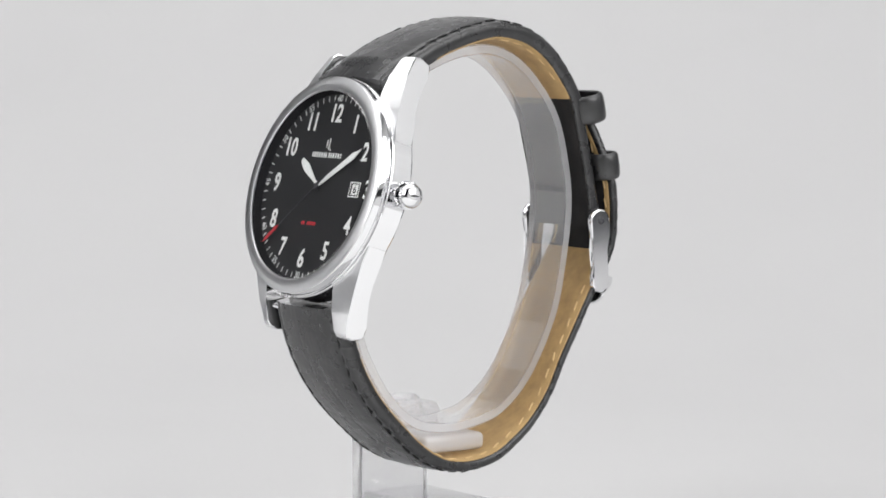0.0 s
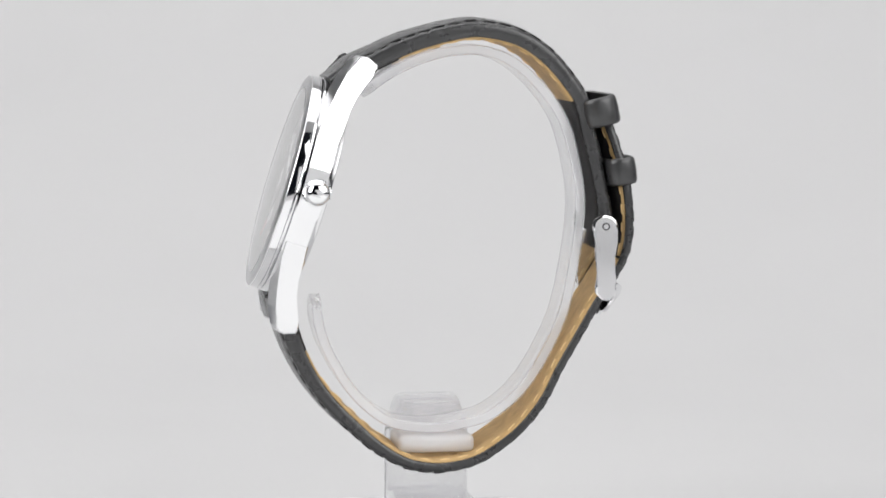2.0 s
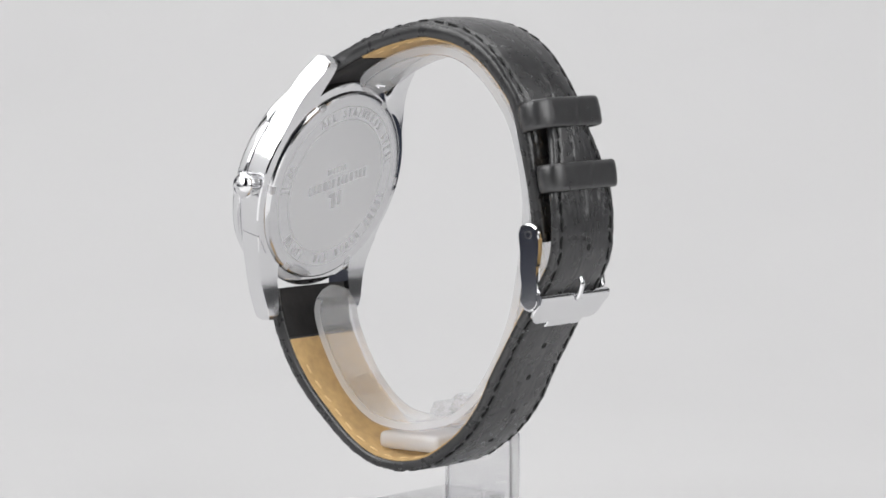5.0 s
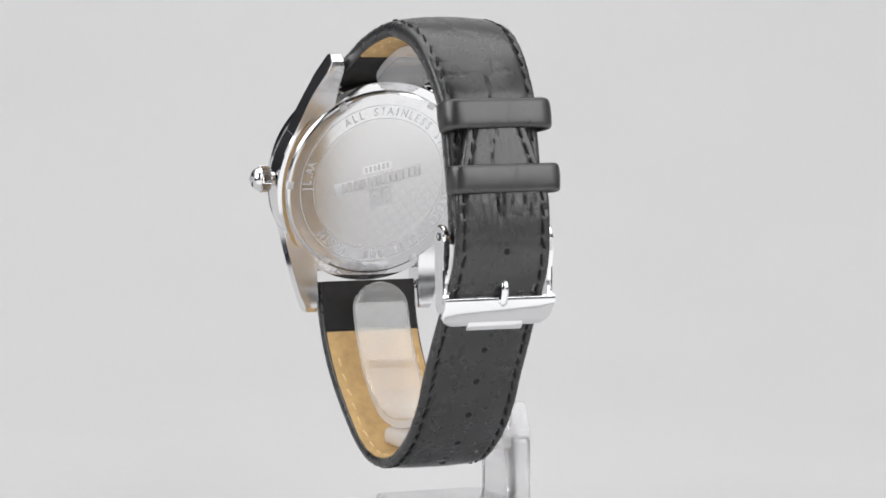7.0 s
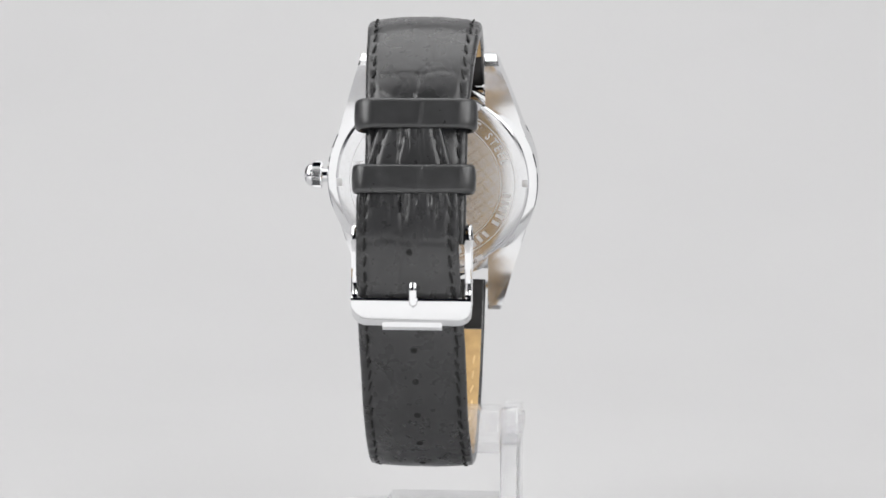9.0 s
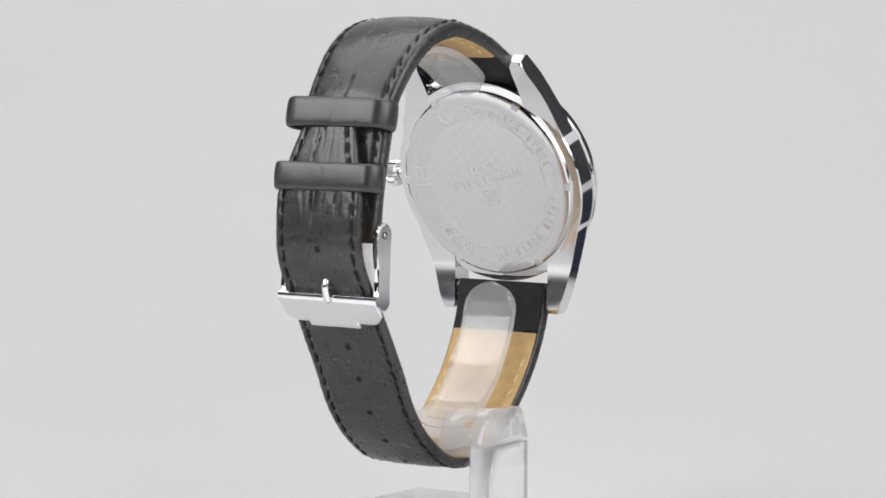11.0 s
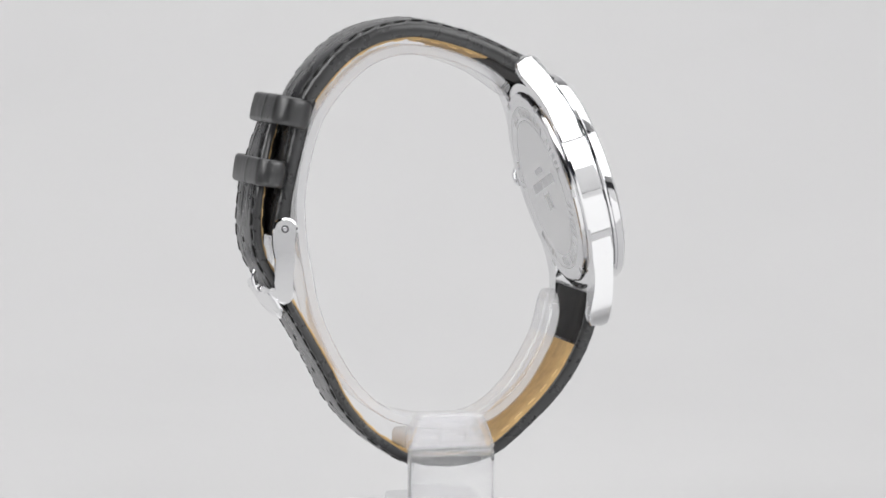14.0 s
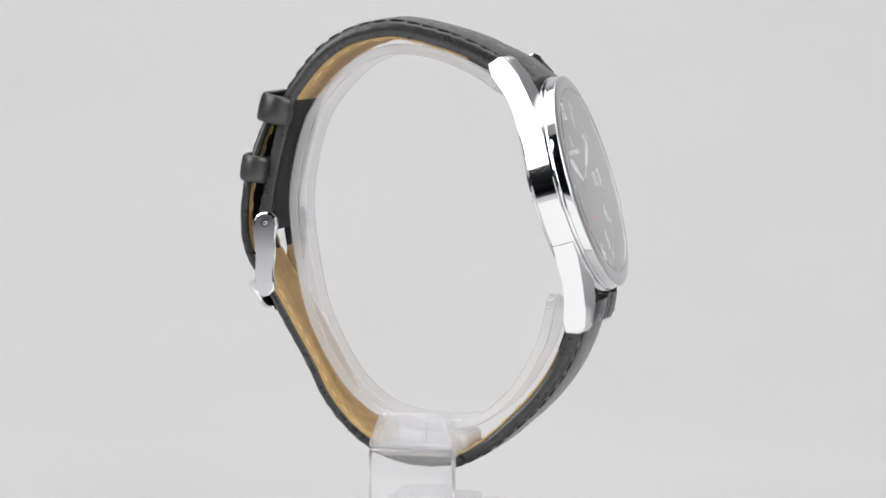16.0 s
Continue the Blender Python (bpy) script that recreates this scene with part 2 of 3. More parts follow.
def spline(points, step=0.4):
    """A smooth line through the points (x, z), evenly stepped; returns points and tangents."""
    p = np.array(points, float)
    p = np.vstack([2 * p[0] - p[1], p, 2 * p[-1] - p[-2]])
    out = []
    for i in range(1, len(p) - 2):
        for u in np.linspace(0, 1, 40, endpoint=False):
            a, b, c, d = p[i - 1], p[i], p[i + 1], p[i + 2]
            out.append(0.5 * (2 * b + (c - a) * u + (2 * a - 5 * b + 4 * c - d) * u ** 2 + (3 * b - a - 3 * c + d) * u ** 3))
    out.append(p[-2])
    out = np.array(out)
    k = np.ones(9) / 9
    for c in range(2):
        padded = np.concatenate([np.full(4, out[0, c]), out[:, c], np.full(4, out[-1, c])])
        mid = np.convolve(padded, k, "valid")
        out[4:-4, c] = mid[4:-4]
    s = np.concatenate([[0], np.cumsum(np.hypot(*np.diff(out, axis=0).T))])
    n = int(s[-1] / step)
    t = np.linspace(0, s[-1], n + 1)
    pts = np.stack([np.interp(t, s, out[:, 0]), np.interp(t, s, out[:, 1])], 1)
    tan = np.gradient(pts, axis=0)
    tan /= np.linalg.norm(tan, axis=1)[:, None]
    return pts, tan, t


def text_mesh(body, size, material, squeeze=1.0, bold=0.0, depth=0.03, spread=1.0):
    """A mesh of the built-in font, centred, size in millimetres."""
    cu = bpy.data.curves.new("glyph", "FONT")
    cu.body, cu.size, cu.align_x, cu.align_y = body, size, "CENTER", "CENTER"
    cu.offset, cu.extrude, cu.resolution_u, cu.space_character = bold, depth, 4, spread
    ob = bpy.data.objects.new("glyph", cu)
    scene.collection.objects.link(ob)
    me = bpy.data.meshes.new_from_object(ob.evaluated_get(bpy.context.evaluated_depsgraph_get()))
    bpy.data.objects.remove(ob)
    me.transform(Matrix.Diagonal((squeeze * MM, MM, MM, 1)))
    me.materials.clear()
    me.materials.append(material)
    return me


# ---- setting: seamless white sweep; unseen walls and added cards for reflections, dark front where the camera stands
def sweep():
    prof = [(-0.62, -0.0175), (-0.3, -0.0175)] + [(0.20 + 0.60 * math.sin(a), 0.5825 - 0.60 * math.cos(a)) for a in np.linspace(0, math.pi / 2, 40)] + [(0.80, 1.1)]
    rows = [[(x, y, z) for y, z in prof] for x in np.linspace(-0.40, 0.70, 9)]
    rows = [[(x * 1000, y * 1000, z * 1000) for x, y, z in r] for r in rows]
    return part("backdrop", grid_bm(rows, False, False), PAPER, None, "seamless white paper sweep behind the turntable")


tagged(sweep(), "seamless white paper sweep behind the turntable", "backdrop", kind="structure")


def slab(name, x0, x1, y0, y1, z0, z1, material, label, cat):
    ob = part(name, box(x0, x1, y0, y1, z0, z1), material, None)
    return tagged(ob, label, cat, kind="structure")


# unseen room shell, toned to give steel and crystal their dark reflections
slab("floor", -1300, 1300, -1700, 1100, -60, -20, DARK_CLOTH, "dark studio floor under the paper sweep", "floor")
slab("wall_west", -900, -860, -1660, 1000, -20, 1100, GREY, "dark grey studio side wall", "wall")
slab("wall_east", 860, 900, -1660, 1000, -20, 1100, GREY, "dark grey studio side wall", "wall")
slab("wall_north", -1300, 1300, 1000, 1040, -20, 1500, DARK_CLOTH, "dark wall behind the paper sweep", "wall")
slab("wall_south", -1300, 1300, -1700, -1660, -20, 1500, DARK_CLOTH, "dark studio wall behind the camera", "wall")
# unseen cards, added so that the steel mirrors bright and dark patches
slab("added_card_west", -815, -805, -600, 120, 130, 1050, CLOTH, "unseen white card added at the side for bright reflections", "card")
slab("added_card_east", 805, 815, -950, 240, 95, 1050, CLOTH, "unseen white card added at the side for bright reflections", "card")
slab("added_card_west_high", -815, -805, 241, 520, 400, 1050, CLOTH, "unseen white card added at the side for bright reflections", "card")
slab("added_card_east_high", 805, 815, 241, 520, 400, 1050, CLOTH, "unseen white card added at the side for bright reflections", "card")
slab("added_card_west_low", -815, -805, 0, 560, -16, 115, CLOTH, "unseen low white card added at the side for bright reflections", "card")
slab("added_floor_card_west", -804, -402, 20, 560, -19, -16, CLOTH, "unseen white card added beside the sweep for bright reflections", "card")
slab("added_card_south", 20, 420, -640, -630, -16, 300, CLOTH, "unseen white card added behind the camera for bright reflections", "card")
slab("added_flag_west", -420, -134, 110, 235, -17, -14, DARK_CLOTH, "unseen black card added beside the turntable for dark reflections", "card")
slab("added_flag_east", 134, 420, 110, 235, -17, -14, DARK_CLOTH, "unseen black card added beside the turntable for dark reflections", "card")
slab("added_floor_card", -220, 220, -330, -44, -17, -15, CLOTH, "unseen white card added before the turntable to brighten the case back", "card")
slab("ceiling", -900, 900, -600, 1000, 1100, 1140, CLOTH, "white studio ceiling", "ceiling")
# unseen dark half of the ceiling, added for black reflections on the lugs
slab("ceiling_front", -900, 900, -1660, -600, 1100, 1140, DARK_CLOTH, "unseen front ceiling, dark for the steel's reflections", "ceiling")

# ---- the wristwatch
watch = tagged(new("wristwatch"), "polished steel wristwatch, black dial, black leather strap on clear stand", "wristwatch")
YC = -1.7

# the case stands tilted back by 16.9 degrees; its own axes: x to three o'clock, y to twelve, z out of the dial
TILT = radians(16.9)
CASE = Matrix(((0, math.sin(TILT), -math.cos(TILT), -27.92), (-1, 0, 0, YC - 0.6), (0, math.cos(TILT), math.sin(TILT), 50.98), (0, 0, 0, 1)))

case_body = part("case", lathe([(15.5, -1.7), (18.6, -1.75), (19.35, -1.8), (19.6, -1.95), (19.68, -2.15), (19.68, -5.95), (19.5, -6.25), (18.7, -6.38), (17.3, -6.4), (15.5, -6.4)]), STEEL, watch, "polished round steel case body", CASE, 20)
part("bezel", lathe([(17.0, -1.7), (17.0, 0.55), (17.08, 0.67), (17.25, 0.72), (19.05, 0.46), (19.3, 0.34), (19.42, 0.14)]), STEEL_BEZEL, watch, "satin steel bezel ring, its side polished", CASE, 25)
part("bezel_side", lathe([(19.42, 0.14), (19.46, 0.02), (19.54, -1.08), (19.4, -1.2), (19.58, -1.26), (19.66, -1.4), (19.6, -1.68), (19.3, -1.76)]), STEEL, watch, "", CASE, 15)


def lug(sx, sy):
    """One of four horns, its side seen as (distance from centre, depth) and slanted in towards the tip."""
    side = [(9.0, 1.95), (12.0, 1.95), (15.0, 2.05), (18.0, 2.4), (21.0, 3.1), (24.2, 4.4), (25.0, 5.3), (25.2, 7.1), (24.5, 9.1), (23.6, 9.25), (22.3, 8.85), (20.2, 7.95), (18.0, 7.1), (15.5, 6.55), (12.0, 6.3), (9.0, 6.25)]
    fall = [0.1, 0.45, 0.85, 1.1, 1.15, 1.0, 0.6] + [0.0] * 9
    rows = []
    for inner in (True, False):
        rows.append([(sx * (10.15 if inner else 17.5 - (a - 9.0) * 0.315), sy * a, -b - (0.0 if inner else f)) for (a, b), f in zip(side, fall)])
    bm = grid_bm(rows, True, True)
    sharp = [e for e in bm.edges if abs(abs(e.verts[0].co.y) - abs(e.verts[1].co.y)) + abs(e.verts[0].co.z - e.verts[1].co.z) > 0.01]
    bmesh.ops.bevel(bm, geom=sharp, offset=0.28, segments=2, profile=0.5, affect="EDGES")
    return bm


for sx in (1, -1):
    for sy in (1, -1):
        horn = part("lug", lug(sx, sy), STEEL, case_body, "", CASE, 16)
        horn.data.materials.append(STEEL_BEZEL)
        horn.data.materials.append(STEEL_FINE)
        for p in horn.data.polygons:
            facing = p.normal.dot(CASE.col[2].to_3d())
            p.material_index = 1 if facing > 0.6 else 2 if facing < -0.7 else 0
for sy, depth in ((1, -4.6), (-1, -5.9)):
    part("end_piece", box(-10.2, 10.2, sy * 15.2 - 2.6, sy * 15.2 + 2.6, -5.7, -3.0, 0.5), STEEL, case_body, "", CASE, 16)
    bar = lathe([(0, -10.4), (0.75, -10.4), (0.75, 10.4), (0, 10.4)], 16)
    part("spring_bar", bar, STEEL, case_body, "", CASE @ Matrix.Translation((0, sy * 21.0, depth)) @ Matrix.Rotation(radians(90), 4, "Y"))

glass = part("crystal", lathe([(0, 0.72), (16.5, 0.72), (16.76, 0.70), (16.97, 0.5), (16.97, 0.0)], 128), GLASS, watch, "flat clear crystal glass over the dial", CASE, 5)
glass.visible_shadow = False

crown_at = CASE @ Matrix.Translation((0.5, 0.4, -4.5)) @ Matrix.Rotation(radians(90), 4, "Y")


def crown_bm():
    rows = []
    for i in range(144):
        a = 2 * math.pi * i / 144
        g = 0.24 * (0.5 - 0.5 * math.cos(36 * a))
        prof = [(0.0, 19.3), (1.3, 19.3), (1.3, 20.2), (2.1, 20.25), (2.45 - g, 20.5), (2.45 - g, 22.0), (2.1, 22.15), (2.12, 22.35), (2.0, 22.8), (1.7, 23.2), (1.2, 23.5), (0.6, 23.65), (0.0, 23.7)]
        rows.append([(r * math.cos(a), r * math.sin(a), z) for r, z in prof])
    rows.append(rows[0])
    bm = grid_bm(rows, False, False)
    bmesh.ops.remove_doubles(bm, verts=bm.verts, dist=1e-5)
    return bm


crown = part("crown", crown_bm(), STEEL, watch, "polished domed winding crown with fluted rim", crown_at, 30)
for dx in (-0.45, 0.35):
    part("emblem_bar", box(-0.9 + dx * 0.5, 0.7 + dx * 0.5, dx - 0.16, dx + 0.16, 23.3, 23.72, 0.05), STEEL_SATIN, crown, "", crown_at)

# ---- dial
dial = part("dial", lathe([(0, -1.3), (17.05, -1.3), (17.05, -1.6), (0, -1.6)]), DIAL, watch, "black dial with white numerals", CASE)
part("rehaut", lathe([(16.75, -1.28), (16.96, 0.4), (16.99, -1.5)]), DIAL_RIM, dial, "", CASE)


def on_dial(x, y, z, turn=0.0):
    return CASE @ Matrix.Translation((x, y, z)) @ Matrix.Rotation(radians(turn), 4, "Z")


def clock_xy(r, minutes):
    a = radians(6 * minutes)
    return r * math.sin(a), r * math.cos(a)


for hour in range(1, 13):
    x, y = clock_xy(13.05, hour * 5)
    if hour == 3:
        x = 14.4
    me = text_mesh(str(hour), 4.55, LUME, 0.80, 0.10, 0.03)
    shared("hour_numeral", me, dial, on_dial(x, y, -1.26))
tick = mesh_of("minute_tick", box(-0.10, 0.10, -0.52, 0.52, 0, 0.03), LUME, 0)
for minute in range(60):
    x, y = clock_xy(16.0, minute)
    if minute % 5:
        shared("minute_tick", tick, dial, on_dial(x, y, -1.295, -6 * minute))
    else:
        flip = 180 if 15 < minute < 45 else 0
        me = text_mesh("%02d" % (minute or 60), 1.75, LUME, 0.85, 0.01, 0.02)
        shared("minute_numeral", me, dial, on_dial(*clock_xy(15.9, minute), -1.28, -6 * minute + flip))


def flat(name, poly, z0, z1, material, parent, at=None, label=""):
    return part(name, prism(poly, z0, z1), material, parent, label, at or CASE, 0)


def rect(x0, x1, y0, y1):
    return [(x0, y0), (x1, y0), (x1, y1), (x0, y1)]


# maker's mark as plain bars and the line of small red print below the centre
for x0, x1, y0, y1 in ((-0.75, -0.5, 7.0, 8.4), (-0.05, 0.2, 6.6, 8.7), (0.55, 0.85, 6.5, 6.8)):
    flat("maker_mark", rect(x0, x1, y0, y1), -1.3, -1.26, LUME, dial)
x = -4.3
for wdt in (0.45, 0.62, 0.6, 0.66, 0.6, 0.5, 0.5, 0.0, 0.5, 0.5, 0.75, 0.62, 0.62, 0.5):
    if wdt:
        flat("maker_mark", rect(x, x + wdt * 0.62, 5.2, 6.1), -1.3, -1.27, LUME, dial)
    x += wdt * 1.05 + (0.35 if not wdt else 0.06)
x = -2.6
for wdt in (0.3, 0.5, 0.0, 0.45, 0.3, 0.45, 0.4, 0.4):
    if wdt:
        flat("small_print", rect(x, x + wdt, -6.9, -6.3), -1.3, -1.27, RED, dial)
    x += (wdt or 0.5) + 0.14

flat("date_frame", rect(9.2, 12.2, -1.35, 1.35), -1.3, -1.27, LUME, dial)
flat("date_surround", rect(9.42, 11.98, -1.13, 1.13), -1.3, -1.255, BLACK, dial)
flat("date_disc", rect(9.95, 11.75, -0.95, 0.95), -1.3, -1.24, LUME, dial)
shared("date_numeral", text_mesh("6", 2.1, BLACK, 0.9, 0.02, 0.02), dial, on_dial(10.85, 0, -1.225))


def hand(name, poly, minutes, z, material, label):
    return part(name, prism(poly, 0, 0.12), material, watch, label, CASE @ Matrix.Translation((0, 0, z)) @ Matrix.Rotation(radians(-6 * minutes), 4, "Z"), 0)


hand("hour_hand", [(-0.25, -0.4), (0.25, -0.4), (0.35, 2.2), (0.85, 5.6), (0.45, 7.9), (-0.45, 7.9), (-0.85, 5.6), (-0.35, 2.2)], 50.7, -1.05, LUME, "white baton hour hand")
hand("minute_hand", [(-0.25, -0.6), (0.25, -0.6), (0.42, 2.5), (0.62, 10.5), (0.0, 12.8), (-0.62, 10.5), (-0.42, 2.5)], 9.4, -0.85, LUME, "white baton minute hand")
sec = hand("second_hand", [(-0.10, -4.2), (0.10, -4.2), (0.09, 11.5), (-0.09, 11.5)], 38.0, -0.65, STEEL_DARK, "thin dark second hand with red tip")
part("red_tip", prism([(-0.09, 11.4), (0.09, 11.4), (0.34, 12.3), (0.30, 15.0), (0.0, 16.4), (-0.30, 15.0), (-0.34, 12.3)], 0, 0.13), RED, sec, "red lance tip", CASE @ Matrix.Translation((0, 0, -0.65)) @ Matrix.Rotation(radians(-228), 4, "Z"), 0)
part("hand_boss", lathe([(0, -0.45), (0.5, -0.48), (0.6, -0.6), (0.6, -1.3)], 24), STEEL_DARK, watch, "", CASE)

# ---- case back: stepped ring, dark engraved band with lettering, net-engraved middle
BACK = CASE @ Matrix.Rotation(radians(180), 4, "Y")
back = part("case_back", lathe([(18.3, 6.0), (17.95, 6.5), (17.8, 6.95), (17.5, 7.12), (17.2, 7.16), (15.8, 7.16), (0, 7.16), (0, 5.8), (17.9, 5.8)]), STEEL_BACK, watch, "polished steel case back", BACK, 20)
for r0, r1 in ((15.3, 15.45), (12.75, 12.9)):
    part("engraved_line", lathe([(r0, 7.16), (r0, 7.175), (r1, 7.175), (r1, 7.16)]), STEEL_SATIN, back, "", BACK)
local_part("engraved_centre", lathe([(0, 7.15), (0, 7.172), (12.55, 7.172), (12.55, 7.15)]), ENGRAVED, back, BACK, "frosted steel disc engraved with a crossed net")


def ring_text(body, start, step):
    """Letters set round the case back, tops outward, from the angle start onwards, clockwise."""
    for i, ch in enumerate(body):
        if ch != " ":
            at = BACK @ Matrix.Rotation(radians(-start - i * step), 4, "Z") @ Matrix.Translation((0, 14.1, 7.18))
            shared("back_letter", text_mesh(ch, 2.2, STEEL_SATIN, 0.82, 0.03, 0.02), back, at)


ring_text("ALL STAINLESS STEEL", -32, 5.8)
ring_text("JL.AA", -93, 4.7)
ring_text("10ATM", -157.5, 5.9)
bar_mesh = mesh_of("back_bar", box(-0.35, 0.35, -0.75, 0.75, 0, 0.03), STEEL_SATIN, 0)
for i in range(15):
    a = 100 + i * 6
    if i not in (5, 11):
        shared("back_bar", bar_mesh, back, BACK @ Matrix.Rotation(radians(-a), 4, "Z") @ Matrix.Translation((0, 14.1, 7.16)))
UPTURN = BACK @ Matrix.Rotation(radians(193), 4, "Z")
flat("name_plate", rect(-8.6, 8.6, -2.0, 0.5), 7.15, 7.19, STEEL_ETCH, back, UPTURN)
x = -8.1
for wdt in (0.8, 1.05, 1.0, 1.15, 1.0, 0.85, 0.9, 0.0, 0.8, 0.85, 1.3, 1.1, 1.1, 0.9):
    if wdt:
        flat("name_bar", rect(x, x + wdt * 0.82, -1.65, 0.15), 7.15, 7.21, STEEL_SATIN, back, UPTURN)
    x += wdt * 1.1 + (0.55 if not wdt else 0.08)
flat("code_plate", rect(-2.9, 2.9, -4.1, -2.4), 7.15, 7.19, STEEL_ETCH, back, UPTURN)
for k in range(6):
    flat("code_bar", rect(-2.4 + k * 0.85, -1.9 + k * 0.85, -3.8, -2.7), 7.15, 7.21, STEEL_SATIN, back, UPTURN)
flat("mark_plate", rect(-2.3, 2.1, 0.9, 4.6), 7.15, 7.19, STEEL_ETCH, back, UPTURN)
for x0, x1, y0, y1 in ((-1.7, -0.8, 1.2, 4.0), (0.0, 0.9, 1.2, 4.3), (0.9, 1.7, 1.2, 2.0)):
    flat("mark_bar", rect(x0, x1, y0, y1), 7.15, 7.21, STEEL_SATIN, back, UPTURN)
for k in range(6):
    at = BACK @ Matrix.Rotation(radians(30 + 60 * k), 4, "Z")
    part("opener_notch", box(-0.75, 0.75, 16.75, 17.9, 6.5, 7.19, 0.1), STEEL_SATIN, back, "", at)


# ---- strap
def lerp(a, b, t):
    return a + (b - a) * min(1.0, max(0.0, t))


def emboss(s, y, half, seed, wrinkled=0.0):
    """Relief of crocodile-grain embossing, in millimetres: scale joints across, shorter joints along, soft swelling."""
    wob = 0.9 * noise.noise((s * 0.10 + seed, y * 0.22, 1.7))
    period = 8.5
    ph = ((s + wob + seed * 3.1) / period) % 1.0
    d = min(ph, 1 - ph) * period
    h = -0.10 * math.exp(-(d / 0.22) ** 2) * (0.6 + 0.6 * noise.noise((s * 0.2, y * 0.3, seed)))
    row = math.floor((s + wob + seed * 3.1) / period)
    yj = 2.2 * math.sin(row * 2.3 + seed) + 0.7 * noise.noise((s * 0.25, row, seed))
    h -= 0.24 * math.exp(-((y - yj) / 0.14) ** 2) * max(0, noise.noise((row * 1.7, seed, 3.3)) + 0.3)
    h += 0.05 * noise.noise((s * 0.35, y * 0.35, seed + 9)) + 0.025 * noise.noise((s * 1.3, y * 1.3, seed))
    if wrinkled:
        fold = abs(noise.noise((y * 0.62 + seed, s * 0.045, 4.0)))
        h -= wrinkled * 0.46 * max(0.0, 0.3 + noise.noise((y * 0.4, s * 0.25, 2.0))) * 1.6 * math.exp(-(fold / 0.10) ** 2) * (half - abs(y)) / half
        h += wrinkled * 0.08 * noise.noise((y * 0.9, s * 0.3, 8.0))
    edge = half - abs(y)
    h -= 0.24 * math.exp(-((edge - 1.55) / 0.38) ** 2) * (0.8 + 0.3 * math.sin(s * 2 * math.pi / 2.6))
    h -= 0.04 * (1 + math.sin(s * 2 * math.pi / 2.6)) * math.exp(-((edge - 0.7) / 0.7) ** 2)
    return h


def strap(name, yc, points, out_sign, half_at, edge_at, mid_at, seed, label, wrinkle_at=lambda s: 0.04, lift_at=lambda s: 0.0, shift_at=lambda s: 0.0):
    """A padded strap: the line is its inner face; black body, rounded long edges, domed and embossed outside."""
    pts, tan, s = spline(points)
    nrm = np.stack([-tan[:, 1], tan[:, 0]], 1) * out_sign
    pts = pts + nrm * np.array([lift_at(v) for v in s])[:, None]
    yc = yc + np.array([shift_at(v) for v in s])
    rows = []
    k = 60
    for i in range(len(pts)):
        half, te, tm = half_at(s[i]), edge_at(s[i]), mid_at(s[i])
        row = [(-half + 0.3, 0.12), (-half + 0.06, 0.32)]
        for j in range(k + 1):
            y = -half + 2 * half * j / k
            q = abs(y) / half
            n = te + (tm - te) * (1 - q ** 2.6) - 0.55 * max(0.0, (q - 0.95) / 0.05) ** 2
            row.append((y, n + emboss(s[i], y, half, seed, wrinkle_at(s[i]))))
        row += [(half - 0.06, 0.32), (half - 0.3, 0.12)]
        rows.append([(pts[i, 0] + nrm[i, 0] * n, yc[i] + y, pts[i, 1] + nrm[i, 1] * n) for y, n in row])
    ob = part(name, grid_bm(rows, True, True), LEATHER, watch, label, None, 50)
    return ob, pts, tan, nrm, s, yc


def lining(name, data, s0, s1, half_at, material, parent, label, bulge=0.0):
    pts, tan, nrm, s, yc = data
    rows = []
    for i in range(len(pts)):
        if s0 <= s[i] <= s1:
            h = half_at(s[i]) - 0.45
            g = -0.25 - bulge * min(1.0, max(0.0, (s[i] - s0) / 6), max(0.0, (s1 - s[i]) / 6))
            row = [(-h, 0.30), (-h, -0.05), (-h + 0.3, -0.22), (-h * 0.7, -0.22 + (g + 0.22) * 0.6), (-h * 0.35, g), (h * 0.35, g), (h * 0.7, -0.22 + (g + 0.22) * 0.6), (h - 0.3, -0.22), (h, -0.05), (h, 0.30)]
            rows.append([(pts[i, 0] + nrm[i, 0] * n, yc[i] + y, pts[i, 1] + nrm[i, 1] * n) for y, n in row])
    return part(name, grid_bm(rows, True, True), material, parent, label, None, 50)


def s_near(data, x, z):
    pts, tan, nrm, s, yc = data
    return float(s[np.argmin((pts[:, 0] - x) ** 2 + (pts[:, 1] - z) ** 2)])


STITCH = mesh_of("stitch", capsule(2.3, 0.19), THREAD)
STITCH_IN = mesh_of("lining_stitch", capsule(1.9, 0.20), THREAD_TAN)


def frame_at(data, s0, y, n, tilt=0.0):
    pts, tan, nrm, s, yc = data
    px, pz = np.interp(s0, s, pts[:, 0]), np.interp(s0, s, pts[:, 1])
    tx, tz = np.interp(s0, s, tan[:, 0]), np.interp(s0, s, tan[:, 1])
    nx, nz = np.interp(s0, s, nrm[:, 0]), np.interp(s0, s, nrm[:, 1])
    ex, ez = Vector((tx, 0, tz)).normalized(), Vector((nx, 0, nz)).normalized()
    ey = ez.cross(ex)
    m = Matrix((ex, ey, ez)).transposed().to_4x4()
    m.translation = (px + nx * n, np.interp(s0, s, yc) + y, pz + nz * n)
    return m @ Matrix.Rotation(radians(tilt), 4, "Z")


